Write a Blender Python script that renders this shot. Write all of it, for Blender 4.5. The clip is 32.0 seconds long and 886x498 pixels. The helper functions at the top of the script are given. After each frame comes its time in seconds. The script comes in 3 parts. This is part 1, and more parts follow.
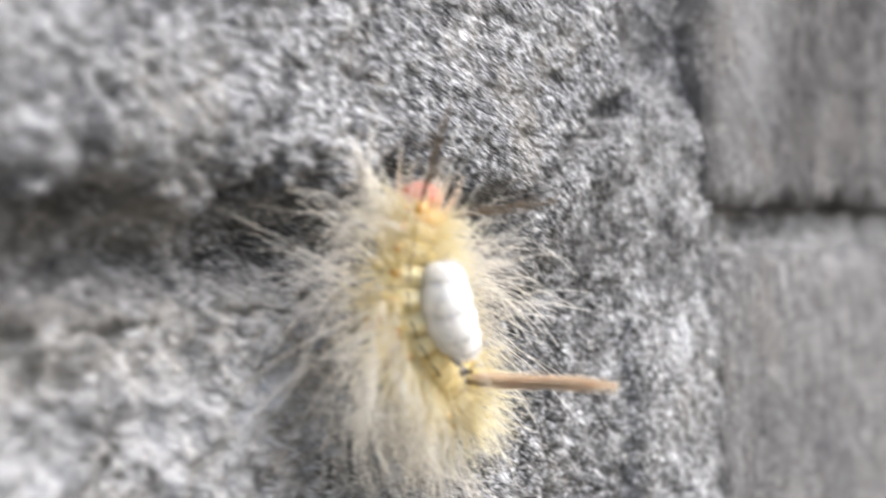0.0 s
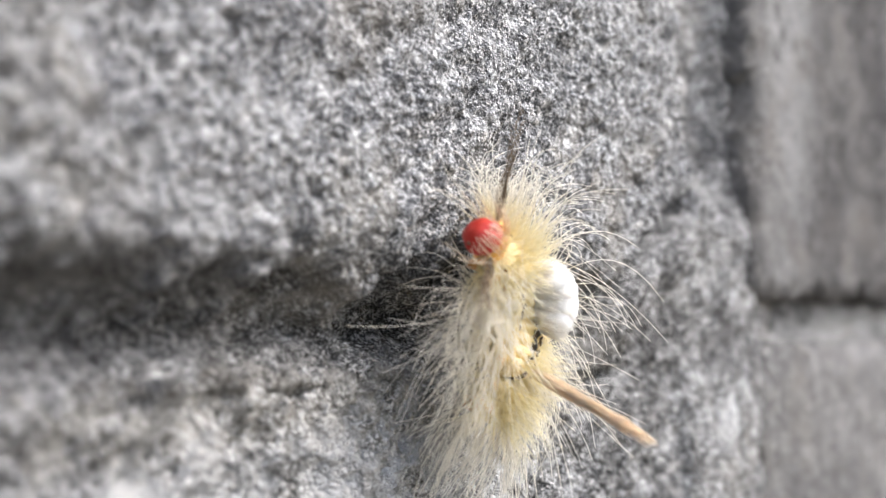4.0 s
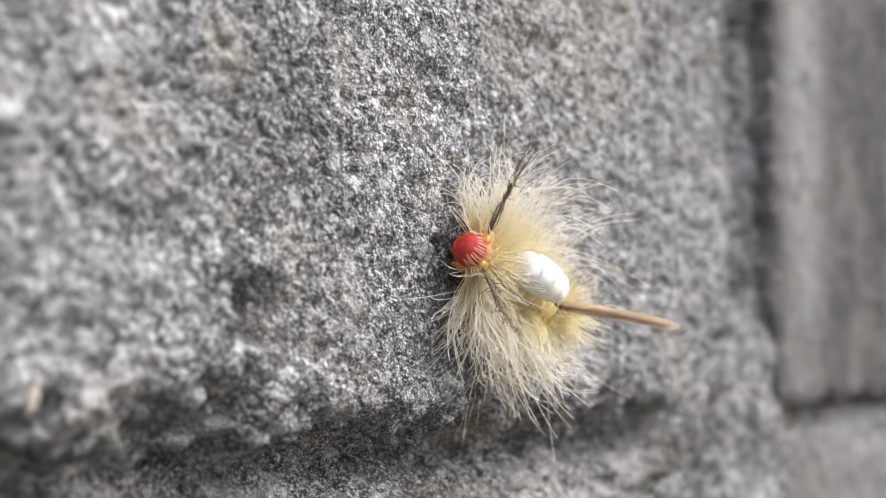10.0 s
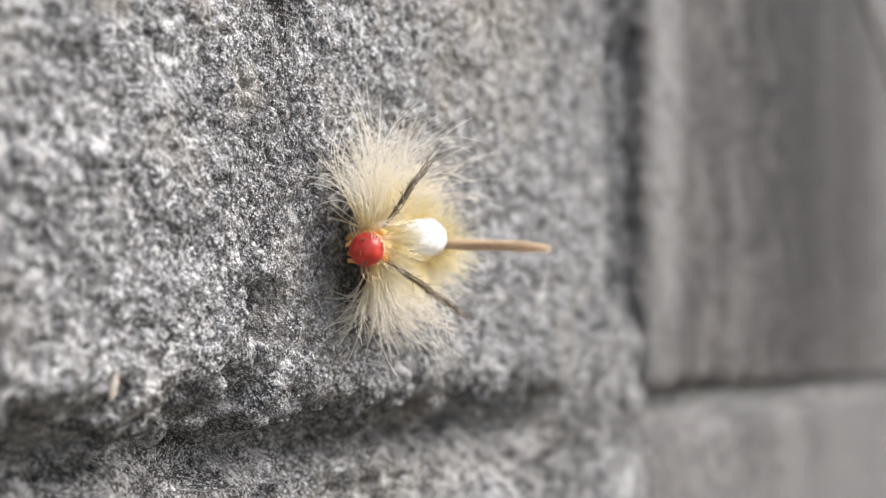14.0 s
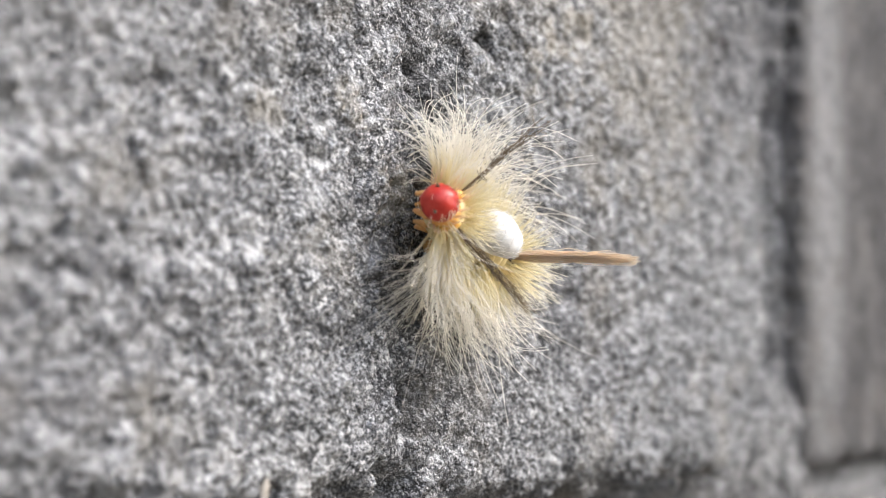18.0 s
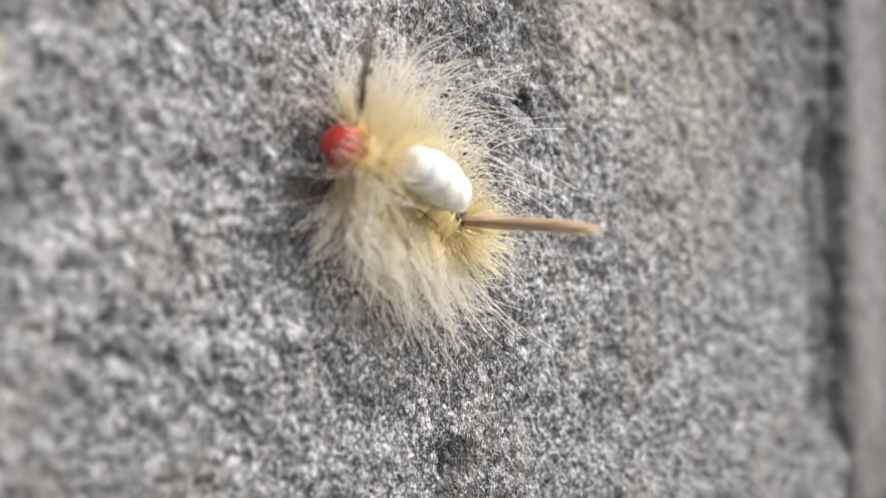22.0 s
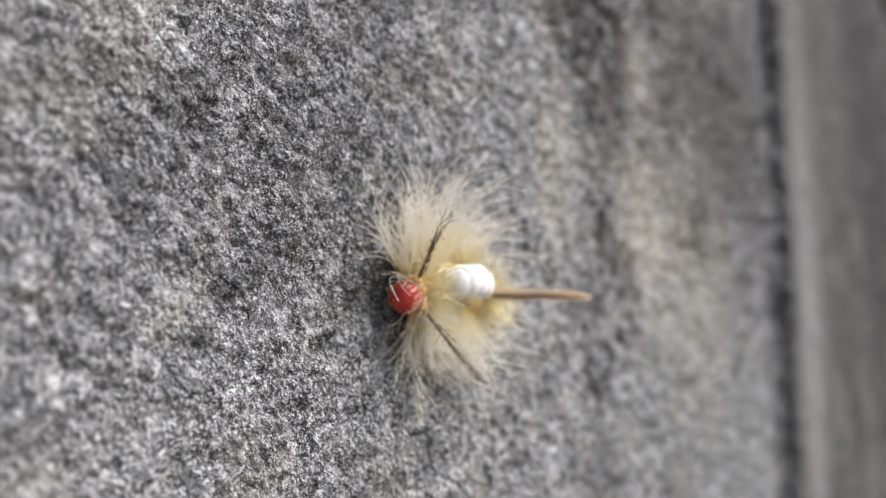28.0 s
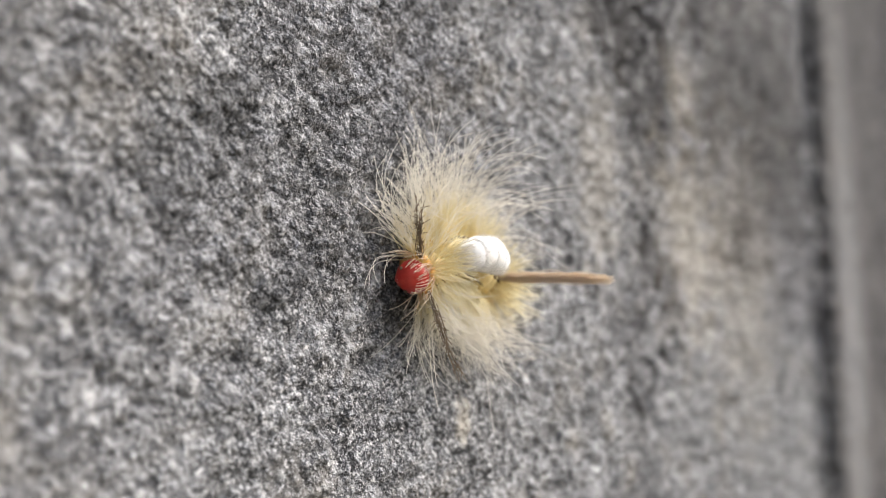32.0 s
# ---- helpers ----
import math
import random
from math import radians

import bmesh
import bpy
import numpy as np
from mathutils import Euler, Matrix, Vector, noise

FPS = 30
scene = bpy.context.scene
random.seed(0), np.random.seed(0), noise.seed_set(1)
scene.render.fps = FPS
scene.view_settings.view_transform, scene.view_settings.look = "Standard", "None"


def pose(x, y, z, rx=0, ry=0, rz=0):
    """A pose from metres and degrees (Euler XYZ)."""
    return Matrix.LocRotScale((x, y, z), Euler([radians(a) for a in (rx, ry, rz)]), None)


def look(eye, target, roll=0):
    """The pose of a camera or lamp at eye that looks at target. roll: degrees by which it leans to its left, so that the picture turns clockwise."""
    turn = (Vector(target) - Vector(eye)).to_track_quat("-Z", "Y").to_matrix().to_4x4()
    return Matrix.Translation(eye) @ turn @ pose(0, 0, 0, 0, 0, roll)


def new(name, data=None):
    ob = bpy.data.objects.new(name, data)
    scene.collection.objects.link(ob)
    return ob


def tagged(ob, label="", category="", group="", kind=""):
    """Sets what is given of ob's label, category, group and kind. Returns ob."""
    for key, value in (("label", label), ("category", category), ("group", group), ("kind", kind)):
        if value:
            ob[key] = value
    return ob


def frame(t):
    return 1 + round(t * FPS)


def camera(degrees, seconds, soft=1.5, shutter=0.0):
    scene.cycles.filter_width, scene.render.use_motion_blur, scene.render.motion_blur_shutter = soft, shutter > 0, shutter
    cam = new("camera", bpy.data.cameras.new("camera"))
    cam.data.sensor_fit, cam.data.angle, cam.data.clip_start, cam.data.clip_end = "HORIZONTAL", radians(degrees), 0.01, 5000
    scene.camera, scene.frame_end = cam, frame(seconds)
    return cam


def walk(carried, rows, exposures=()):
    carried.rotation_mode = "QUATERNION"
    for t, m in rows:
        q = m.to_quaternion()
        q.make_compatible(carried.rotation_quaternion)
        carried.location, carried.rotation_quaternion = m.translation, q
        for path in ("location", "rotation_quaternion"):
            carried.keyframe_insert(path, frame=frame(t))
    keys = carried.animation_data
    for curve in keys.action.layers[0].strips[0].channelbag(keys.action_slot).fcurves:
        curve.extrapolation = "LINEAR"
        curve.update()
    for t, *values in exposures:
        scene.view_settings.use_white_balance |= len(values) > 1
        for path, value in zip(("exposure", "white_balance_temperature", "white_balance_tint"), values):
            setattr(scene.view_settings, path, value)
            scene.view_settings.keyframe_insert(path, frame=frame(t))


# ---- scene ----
# A tufted caterpillar climbs a block wall. x runs along the wall, y into it, z up; the wall's face is y = 0.
cam = camera(38.3, 32.0, soft=1.1, shutter=0.5)
cam.data.dof.use_dof = True
cam.data.dof.focus_distance = 0.107
cam.data.dof.aperture_fstop = 26.0
PATH = [
    (0.0, -0.01027, -0.0525, 1.17815, 90.289, 2.349, -58.004),
    (0.2, -0.01663, -0.05234, 1.17788, 91.336, 2.072, -57.79),
    (0.5, -0.02043, -0.05158, 1.17728, 91.64, 1.128, -57.97),
    (1.0, -0.02318, -0.05269, 1.17774, 92.387, 0.781, -58.532),
    (1.5, -0.02467, -0.05248, 1.17858, 92.872, 0.813, -58.901),
    (2.0, -0.02546, -0.05207, 1.17855, 93.124, 0.684, -59.092),
    (2.5, -0.02559, -0.0519, 1.17854, 93.241, 0.704, -59.162),
    (3.0, -0.02604, -0.05187, 1.17905, 93.44, 0.594, -59.192),
    (3.5, -0.02691, -0.05138, 1.17876, 93.55, 0.503, -58.943),
    (5.5, -0.03005, -0.05039, 1.17875, 93.861, 0.319, -58.184),
    (6.0, -0.03061, -0.05087, 1.18034, 94.032, 0.139, -58.165),
    (6.5, -0.03124, -0.05139, 1.1815, 94.51, 0.218, -57.975),
    (7.0, -0.03293, -0.05148, 1.18302, 94.796, 0.479, -58.063),
    (7.5, -0.03496, -0.05089, 1.18492, 94.913, 0.588, -57.893),
    (8.0, -0.03563, -0.05103, 1.18573, 95.197, 0.398, -57.814),
    (8.5, -0.03917, -0.05145, 1.18612, 95.023, 0.425, -57.424),
    (8.8, -0.04647, -0.0525, 1.18559, 94.727, -0.358, -57.311),
    (9.0, -0.04851, -0.05397, 1.18552, 95.093, -0.152, -57.896),
    (9.5, -0.05688, -0.05524, 1.18412, 95.502, -0.198, -58.666),
    (10.0, -0.06219, -0.05665, 1.1857, 96.053, -0.336, -59.116),
    (10.5, -0.06633, -0.05598, 1.18614, 95.934, -0.646, -59.097),
    (10.8, -0.07456, -0.05769, 1.18853, 96.104, -0.282, -59.598),
    (11.0, -0.08211, -0.05651, 1.19012, 95.747, -1.012, -60.247),
    (11.2, -0.08238, -0.0568, 1.18989, 95.985, -1.091, -63.392),
    (11.5, -0.08616, -0.06108, 1.19324, 96.177, -1.154, -65.818),
    (11.7, -0.08691, -0.06087, 1.19109, 96.34, -0.476, -65.872),
    (12.0, -0.08578, -0.05597, 1.18806, 95.842, 1.375, -66.67),
    (12.5, -0.08429, -0.05477, 1.1868, 95.5, 0.304, -67.688),
    (13.0, -0.08377, -0.05484, 1.18627, 95.113, 0.123, -67.848),
    (13.5, -0.08313, -0.0542, 1.18604, 95.04, -0.326, -67.197),
    (15.5, -0.0836, -0.05513, 1.18854, 95.854, -0.764, -66.378),
    (16.0, -0.0827, -0.05401, 1.18878, 96.211, -0.684, -65.219),
    (16.5, -0.08442, -0.05686, 1.19031, 96.717, -0.854, -64.121),
    (17.0, -0.08343, -0.05591, 1.19064, 97.198, -1.248, -61.685),
    (17.5, -0.08306, -0.05517, 1.19045, 97.334, -1.292, -60.308),
    (18.0, -0.08302, -0.05467, 1.19048, 97.275, -1.403, -60.049),
    (18.5, -0.08312, -0.05485, 1.19036, 97.132, -1.332, -60.358),
    (19.0, -0.08291, -0.0547, 1.1909, 97.134, -1.302, -60.328),
    (19.5, -0.08363, -0.0553, 1.19175, 97.627, -1.325, -59.53),
    (20.0, -0.08339, -0.05489, 1.19162, 97.687, -1.437, -59.031),
    (20.5, -0.08359, -0.0549, 1.19171, 97.717, -1.538, -58.782),
    (21.0, -0.08333, -0.05457, 1.19165, 97.801, -1.318, -58.681),
    (21.5, -0.08328, -0.05431, 1.19178, 97.735, -1.49, -58.362),
    (22.0, -0.08398, -0.05528, 1.194, 98.244, -1.361, -58.142),
    (22.5, -0.08499, -0.0563, 1.19666, 99.389, -1.791, -58.005),
    (23.0, -0.08652, -0.0564, 1.19863, 101.12, -1.812, -57.995),
    (23.5, -0.08856, -0.05477, 1.20093, 102.596, -1.642, -57.834),
    (24.0, -0.08869, -0.05461, 1.20079, 103.225, -1.573, -57.634),
    (24.5, -0.08812, -0.05393, 1.19957, 102.82, -1.893, -57.736),
    (26.5, -0.11449, -0.05838, 1.20559, 100.905, -0.654, -59.807),
    (26.8, -0.12209, -0.06039, 1.20514, 100.27, -0.165, -60.769),
    (27.0, -0.13164, -0.06073, 1.20686, 100.265, 0.061, -61.263),
    (27.5, -0.14383, -0.06075, 1.20547, 100.331, 0.021, -61.353),
    (28.0, -0.15442, -0.0615, 1.20469, 100.307, 0.004, -62.412),
    (28.5, -0.15296, -0.06051, 1.2042, 100.351, 0.004, -62.802),
    (29.0, -0.15278, -0.06007, 1.20419, 100.492, -0.187, -62.053),
    (29.5, -0.15225, -0.0595, 1.20464, 100.642, -0.438, -61.564),
    (30.0, -0.15223, -0.05941, 1.20495, 100.796, -0.539, -61.224),
    (30.5, -0.15275, -0.05938, 1.2054, 100.977, -0.539, -61.214),
    (31.0, -0.15263, -0.05909, 1.20537, 101.041, -0.469, -61.104),
    (31.5, -0.15218, -0.05877, 1.20505, 101.041, -0.469, -61.124),
    (32.0, -0.15179, -0.05846, 1.20515, 100.968, -0.489, -61.194),
]
walk(cam, [(t, pose(*p)) for t, *p in PATH], [(0, 0.95, 6050, 10), (3, 0.94, 6100, 10), (7, 0.86, 6120, 10), (9, 0.70, 6200, 10),
     (11, 0.80, 6180, 10), (13, 0.78, 6300, 10), (17.5, 0.79, 6150, 10), (20, 0.74, 6240, 10), (22, 0.69, 6250, 10), (23, 0.64, 6320, 10), (24.5, 0.42, 6350, 10),
     (27, 0.38, 6100, 10), (28, 0.46, 6150, 10), (29, 0.56, 6200, 10), (30, 0.55, 6350, 10), (32, 0.53, 6330, 10)])

# ---- light: a bright overcast sky ----
world = bpy.data.worlds.new("overcast_sky")
scene.world = world
world.use_nodes = True
wn = world.node_tree
sky = wn.nodes.new("ShaderNodeTexSky")
sky.sky_type, sky.sun_disc = "NISHITA", False
sky.sun_elevation, sky.sun_rotation = radians(47), radians(162)
sky.air_density, sky.dust_density, sky.ozone_density = 1.0, 4.0, 1.0
wn.links.new(sky.outputs[0], wn.nodes["Background"].inputs[0])
wn.nodes["Background"].inputs[1].default_value = 0.172
sun = new("sun", bpy.data.lights.new("sun", "SUN"))
sun.data.energy, sun.data.angle, sun.data.color = 1.80, radians(38), (1.0, 0.97, 0.93)
sun.matrix_world = look((0.75, -2.3, 3.8), (0, 0, 1.2))


# ---- materials ----
def material(name):
    m = bpy.data.materials.new(name)
    m.use_nodes = True
    return m, m.node_tree.nodes, m.node_tree.links, m.node_tree.nodes["Principled BSDF"]


def ramp(nodes, stops):
    r = nodes.new("ShaderNodeValToRGB")
    while len(r.color_ramp.elements) < len(stops):
        r.color_ramp.elements.new(0.5)
    for e, (at, c) in zip(r.color_ramp.elements, stops):
        e.position, e.color = at, (*c, 1) if isinstance(c, tuple) else (c, c, c, 1)
    return r


def noise_at(nodes, links, vec, scale, detail=4.0, rough=0.6, kind="ShaderNodeTexNoise"):
    n = nodes.new(kind)
    n.inputs["Scale"].default_value = scale
    if kind == "ShaderNodeTexNoise":
        n.inputs["Detail"].default_value, n.inputs["Roughness"].default_value = detail, rough
    links.new(vec, n.inputs["Vector"])
    return n


def mix(nodes, links, a, b, fac, how="MIX"):
    n = nodes.new("ShaderNodeMix")
    n.data_type, n.blend_type = "RGBA", how
    for sock, v in ((n.inputs[6], a), (n.inputs[7], b), (n.inputs[0], fac)):
        if isinstance(v, bpy.types.NodeSocket):
            links.new(v, sock)
        else:
            sock.default_value = v if isinstance(v, float) else (*v, 1)
    return n.outputs[2]


def concrete(name, dark, pale, tan, tan_share, bump=0.5, spread=False, patches=(), streaks=0.0):
    """Weathered sandy concrete: crumbs, grains, darker pores, pale grit and stains. patches (stains, painted light and
    shade): x, z, width, height (mm), colour, share.
    """
    m, N, L, b = material(name)
    vec = N.new("ShaderNodeTexCoord").outputs["Object"]
    if spread:
        shift, info, scl = N.new("ShaderNodeVectorMath"), N.new("ShaderNodeObjectInfo"), N.new("ShaderNodeMath")
        scl.operation, scl.inputs[1].default_value = "MULTIPLY", 7.0
        L.new(info.outputs["Random"], scl.inputs[0])
        L.new(vec, shift.inputs[0])
        L.new(scl.outputs[0], shift.inputs[1])
        vec = shift.outputs[0]
    crumb = noise_at(N, L, vec, 2700, 3, 0.7)
    fine = noise_at(N, L, vec, 1250, 3, 0.7)
    grain = noise_at(N, L, vec, 520, 4, 0.7)
    blotch = noise_at(N, L, vec, 75, 5, 0.65)
    wide = noise_at(N, L, vec, 22, 4, 0.65)
    pores = noise_at(N, L, vec, 330, 3, 0.6)
    lumps = noise_at(N, L, vec, 190, 2, 0.55)
    grit = noise_at(N, L, vec, 300, 0, 0, "ShaderNodeTexVoronoi")
    push, swirl, cells, tone = N.new("ShaderNodeVectorMath"), noise_at(N, L, vec, 1500, 2, 0.6), None, N.new("ShaderNodeSeparateColor")
    push.operation, push.inputs[1].default_value = "MULTIPLY_ADD", (0.0011, 0.0011, 0.0011)
    L.new(swirl.outputs["Color"], push.inputs[0])
    L.new(vec, push.inputs[2])
    cells = noise_at(N, L, push.outputs[0], 1250, 0, 0, "ShaderNodeTexVoronoi")
    L.new(cells.outputs["Color"], tone.inputs[0])
    low, high = tuple(v * 0.46 for v in dark), tuple(min(0.85, v * 1.55) for v in pale)
    base = mix(N, L, dark, pale, ramp_of(N, L, grain.outputs[0], ((0.36, 0.0), (0.60, 1.0))))
    base = mix(N, L, base, low, ramp_of(N, L, fine.outputs[0], ((0.38, 0.8), (0.48, 0.0))))
    base = mix(N, L, base, mix(N, L, tuple(v * 0.8 for v in dark), high, ramp_of(N, L, tone.outputs[0], ((0.15, 0.0), (0.95, 1.0)))), 0.5)
    base = mix(N, L, base, low, ramp_of(N, L, cells.outputs["Distance"], ((0.40, 0.0), (0.66, 0.95))))
    base = mix(N, L, base, low, ramp_of(N, L, pores.outputs[0], ((0.37, 1.0), (0.48, 0.0))))
    base = mix(N, L, base, low, ramp_of(N, L, crumb.outputs[0], ((0.42, 0.92), (0.48, 0.0))))
    base = mix(N, L, base, high, ramp_of(N, L, crumb.outputs[0], ((0.54, 0.0), (0.61, 0.85))))
    spark = noise_at(N, L, vec, 5200, 1, 0.5)
    base = mix(N, L, base, high, ramp_of(N, L, spark.outputs[0], ((0.58, 0.0), (0.66, 0.55))))
    base = mix(N, L, base, low, ramp_of(N, L, spark.outputs[0], ((0.35, 0.85), (0.43, 0.0))))
    base = mix(N, L, base, high, ramp_of(N, L, grit.outputs[0], ((0.10, 0.6), (0.25, 0.0))))
    base = mix(N, L, base, low, ramp_of(N, L, lumps.outputs[0], ((0.34, 0.42), (0.47, 0.0))))
    base = mix(N, L, base, high, ramp_of(N, L, lumps.outputs[0], ((0.55, 0.0), (0.68, 0.25))))
    stain = mix(N, L, tan, tuple(v * 0.55 for v in tan), fine.outputs[0])
    base = mix(N, L, base, stain, ramp_of(N, L, blotch.outputs[0], ((0.53, 0.0), (0.68, tan_share))))
    base = mix(N, L, base, (0.60, 0.60, 0.62), ramp_of(N, L, wide.outputs[0], ((0.34, 0.8), (0.50, 0.0))), "MULTIPLY")
    if streaks:
        flat = N.new("ShaderNodeMapping")
        flat.inputs["Scale"].default_value = (1, 1, 0.06)
        L.new(vec, flat.inputs[0])
        run = noise_at(N, L, flat.outputs[0], 32, 3, 0.55)
        base = mix(N, L, base, (0.55, 0.54, 0.53), ramp_of(N, L, run.outputs[0], ((0.40, streaks), (0.58, 0.0))), "MULTIPLY")
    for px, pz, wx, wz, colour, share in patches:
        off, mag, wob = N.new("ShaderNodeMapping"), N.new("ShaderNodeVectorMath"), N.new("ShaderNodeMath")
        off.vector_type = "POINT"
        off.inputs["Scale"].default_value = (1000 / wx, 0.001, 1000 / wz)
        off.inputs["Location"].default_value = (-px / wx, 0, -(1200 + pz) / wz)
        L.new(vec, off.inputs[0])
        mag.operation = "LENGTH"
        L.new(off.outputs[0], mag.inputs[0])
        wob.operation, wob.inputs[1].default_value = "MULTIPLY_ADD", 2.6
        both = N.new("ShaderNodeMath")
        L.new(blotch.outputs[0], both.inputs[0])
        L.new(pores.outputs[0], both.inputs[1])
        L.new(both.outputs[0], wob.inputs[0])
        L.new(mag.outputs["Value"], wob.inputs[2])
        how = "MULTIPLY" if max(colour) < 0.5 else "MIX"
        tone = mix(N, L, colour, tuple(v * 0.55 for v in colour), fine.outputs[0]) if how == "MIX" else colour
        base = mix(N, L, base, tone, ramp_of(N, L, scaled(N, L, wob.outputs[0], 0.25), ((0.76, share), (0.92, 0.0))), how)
    L.new(base, b.inputs["Base Color"])
    b.inputs["Roughness"].default_value = 0.92
    b.inputs["Specular IOR Level"].default_value = 0.25
    bn = N.new("ShaderNodeBump")
    bn.inputs["Strength"].default_value, bn.inputs["Distance"].default_value = bump, 0.0006
    add, add2 = N.new("ShaderNodeMath"), N.new("ShaderNodeMath")
    L.new(grain.outputs[0], add.inputs[0])
    L.new(fine.outputs[0], add.inputs[1])
    add2.operation, add2.inputs[1].default_value = "MULTIPLY_ADD", 0.4
    L.new(crumb.outputs[0], add2.inputs[0])
    L.new(add.outputs[0], add2.inputs[2])
    add3 = N.new("ShaderNodeMath")
    add3.operation, add3.inputs[1].default_value = "MULTIPLY_ADD", -0.9
    L.new(cells.outputs["Distance"], add3.inputs[0])
    L.new(add2.outputs[0], add3.inputs[2])
    L.new(add3.outputs[0], bn.inputs["Height"])
    L.new(bn.outputs[0], b.inputs["Normal"])
    return m


def scaled(nodes, links, value, k):
    n = nodes.new("ShaderNodeMath")
    n.operation, n.inputs[1].default_value = "MULTIPLY", k
    links.new(value, n.inputs[0])
    return n.outputs[0]


def ramp_of(nodes, links, value, stops):
    r = ramp(nodes, stops)
    links.new(value, r.inputs[0])
    return r.outputs[0]


# the third tone darkens: wall stains, and shade painted into joints and pits
TAN, PALE, STAIN_SHADE = (0.55, 0.51, 0.44), (0.68, 0.68, 0.67), (0.42, 0.41, 0.40)
FACE_PATCHES = [(15, 57, 15, 17, STAIN_SHADE, 0.95), (0, 67, 14, 7, STAIN_SHADE, 1.0), (31, 44, 17, 16, TAN, 0.8), (30, 66, 10, 10, TAN, 0.7), (-5, 45, 8, 14, TAN, 0.5), (12, 38, 8, 8, STAIN_SHADE, 0.9), (22, 33, 6, 9, STAIN_SHADE, 0.9), (5, 27, 9, 8, STAIN_SHADE, 0.6),
                (58, 45, 25, 30, TAN, 0.5), (8, 17, 6, 6, STAIN_SHADE, 0.6), (10, 3, 12, 9, STAIN_SHADE, 0.5), (-92, 33, 17, 8, STAIN_SHADE, 0.4), (2.7, 8.3, 2.5, 2.2, TAN, 0.45), (-12.6, 11.5, 2.5, 2.0, TAN, 0.45), (-3.5, 13.8, 2.2, 2.0, TAN, 0.45),
                # put into the colour: shade in two pits, shade and dirt along the lower edge
                (-42, 12.4, 1.8, 2.4, TAN, 1.0), (-62.5, 19.6, 1.6, 1.8, PALE, 1.0), (-60, 27, 20, 14, STAIN_SHADE, 0.55), (20, -17.5, 170, 3.0, STAIN_SHADE, 0.4), (8, -9.2, 4.0, 4.0, STAIN_SHADE, 0.8), (18.5, 24.8, 2.0, 1.9, STAIN_SHADE, 1.0), (-30, 75, 60, 14, STAIN_SHADE, 0.5), (75, 80, 70, 40, STAIN_SHADE, 1.0)]
# Dark bands along both joints: dirt, and the recess's shade put into the colour
LOW_PATCHES = [(60, -31.5, 22, 7, PALE, 0.7), (32, -33, 10, 4.6, PALE, 0.75), (20, -20.5, 170, 4.6, STAIN_SHADE, 0.55), (20, -23, 170, 11.0, STAIN_SHADE, 0.1), (125, -32, 3, 3, PALE, 1.0), (40, -27, 30, 3, TAN, 0.25),
               (116, 3, 7, 8, STAIN_SHADE, 0.8), (119, 95, 17, 105, STAIN_SHADE, 0.3), (131, -29, 2, 2, PALE, 0.7)]
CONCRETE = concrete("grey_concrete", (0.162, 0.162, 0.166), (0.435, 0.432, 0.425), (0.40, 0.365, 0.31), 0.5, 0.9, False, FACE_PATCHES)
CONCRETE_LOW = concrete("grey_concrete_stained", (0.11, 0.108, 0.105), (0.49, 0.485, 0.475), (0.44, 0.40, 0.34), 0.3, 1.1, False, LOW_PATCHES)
# Right block: lit left edge and fall-off of light are put into its colour
CONCRETE_RIGHT = concrete("grey_concrete_right", (0.095, 0.091, 0.087), (0.178, 0.171, 0.163), (0.21, 0.19, 0.17), 0.6, 0.2, False, [(152, 45, 16, 70, PALE, 0.22), (420, 90, 270, 200, STAIN_SHADE, 1.0), (250, 130, 50, 110, STAIN_SHADE, 0.8), (330, 60, 70, 140, STAIN_SHADE, 0.7)], 0.7)
CONCRETE_FAR = concrete("grey_concrete_far", (0.123, 0.119, 0.115), (0.238, 0.23, 0.22), (0.25, 0.23, 0.205), 0.6, 0.4, True, (), 0.4)


def soft_fibre(name, colour, tip, share=0.35, rough=0.5, scale=900, along=None):
    """A hair that lets light through. along: how far from root to tip the colour goes over."""
    m, N, L, b = material(name)
    vec = N.new("ShaderNodeTexCoord").outputs["Object"]
    n = noise_at(N, L, vec, scale, 2)
    if along:
        at = N.new("ShaderNodeAttribute")
        at.attribute_name = "along"
        c = mix(N, L, mix(N, L, colour, tuple(v * 0.93 for v in colour), n.outputs[0]), tip, ramp_of(N, L, at.outputs["Fac"], ((along[0], 0.0), (along[1], 1.0))))
    else:
        c = mix(N, L, colour, tip, n.outputs[0])
    L.new(c, b.inputs["Base Color"])
    b.inputs["Roughness"].default_value = rough
    b.inputs["Specular IOR Level"].default_value = 0.12
    tr = N.new("ShaderNodeBsdfTranslucent")
    L.new(c, tr.inputs[0])
    ms = N.new("ShaderNodeMixShader")
    ms.inputs[0].default_value = share
    out = N["Material Output"]
    L.new(b.outputs[0], ms.inputs[1])
    L.new(tr.outputs[0], ms.inputs[2])
    L.new(ms.outputs[0], out.inputs[0])
    return m


HAIR = soft_fibre("cream_hair", (0.97, 0.875, 0.56), (0.985, 0.955, 0.885), 0.8, 0.5, 900, (0.06, 0.46))
HAIR_YELLOW = soft_fibre("yellow_hair", (0.96, 0.86, 0.52), (0.98, 0.94, 0.78), 0.6, 0.5, 900, (0.1, 0.9))
TUFT = soft_fibre("white_tuft", (0.97, 0.95, 0.91), (0.985, 0.97, 0.945), 0.6, 1.0, 2500)
TUFT_CORE, tN, tL, tB = material("white_tuft_core")
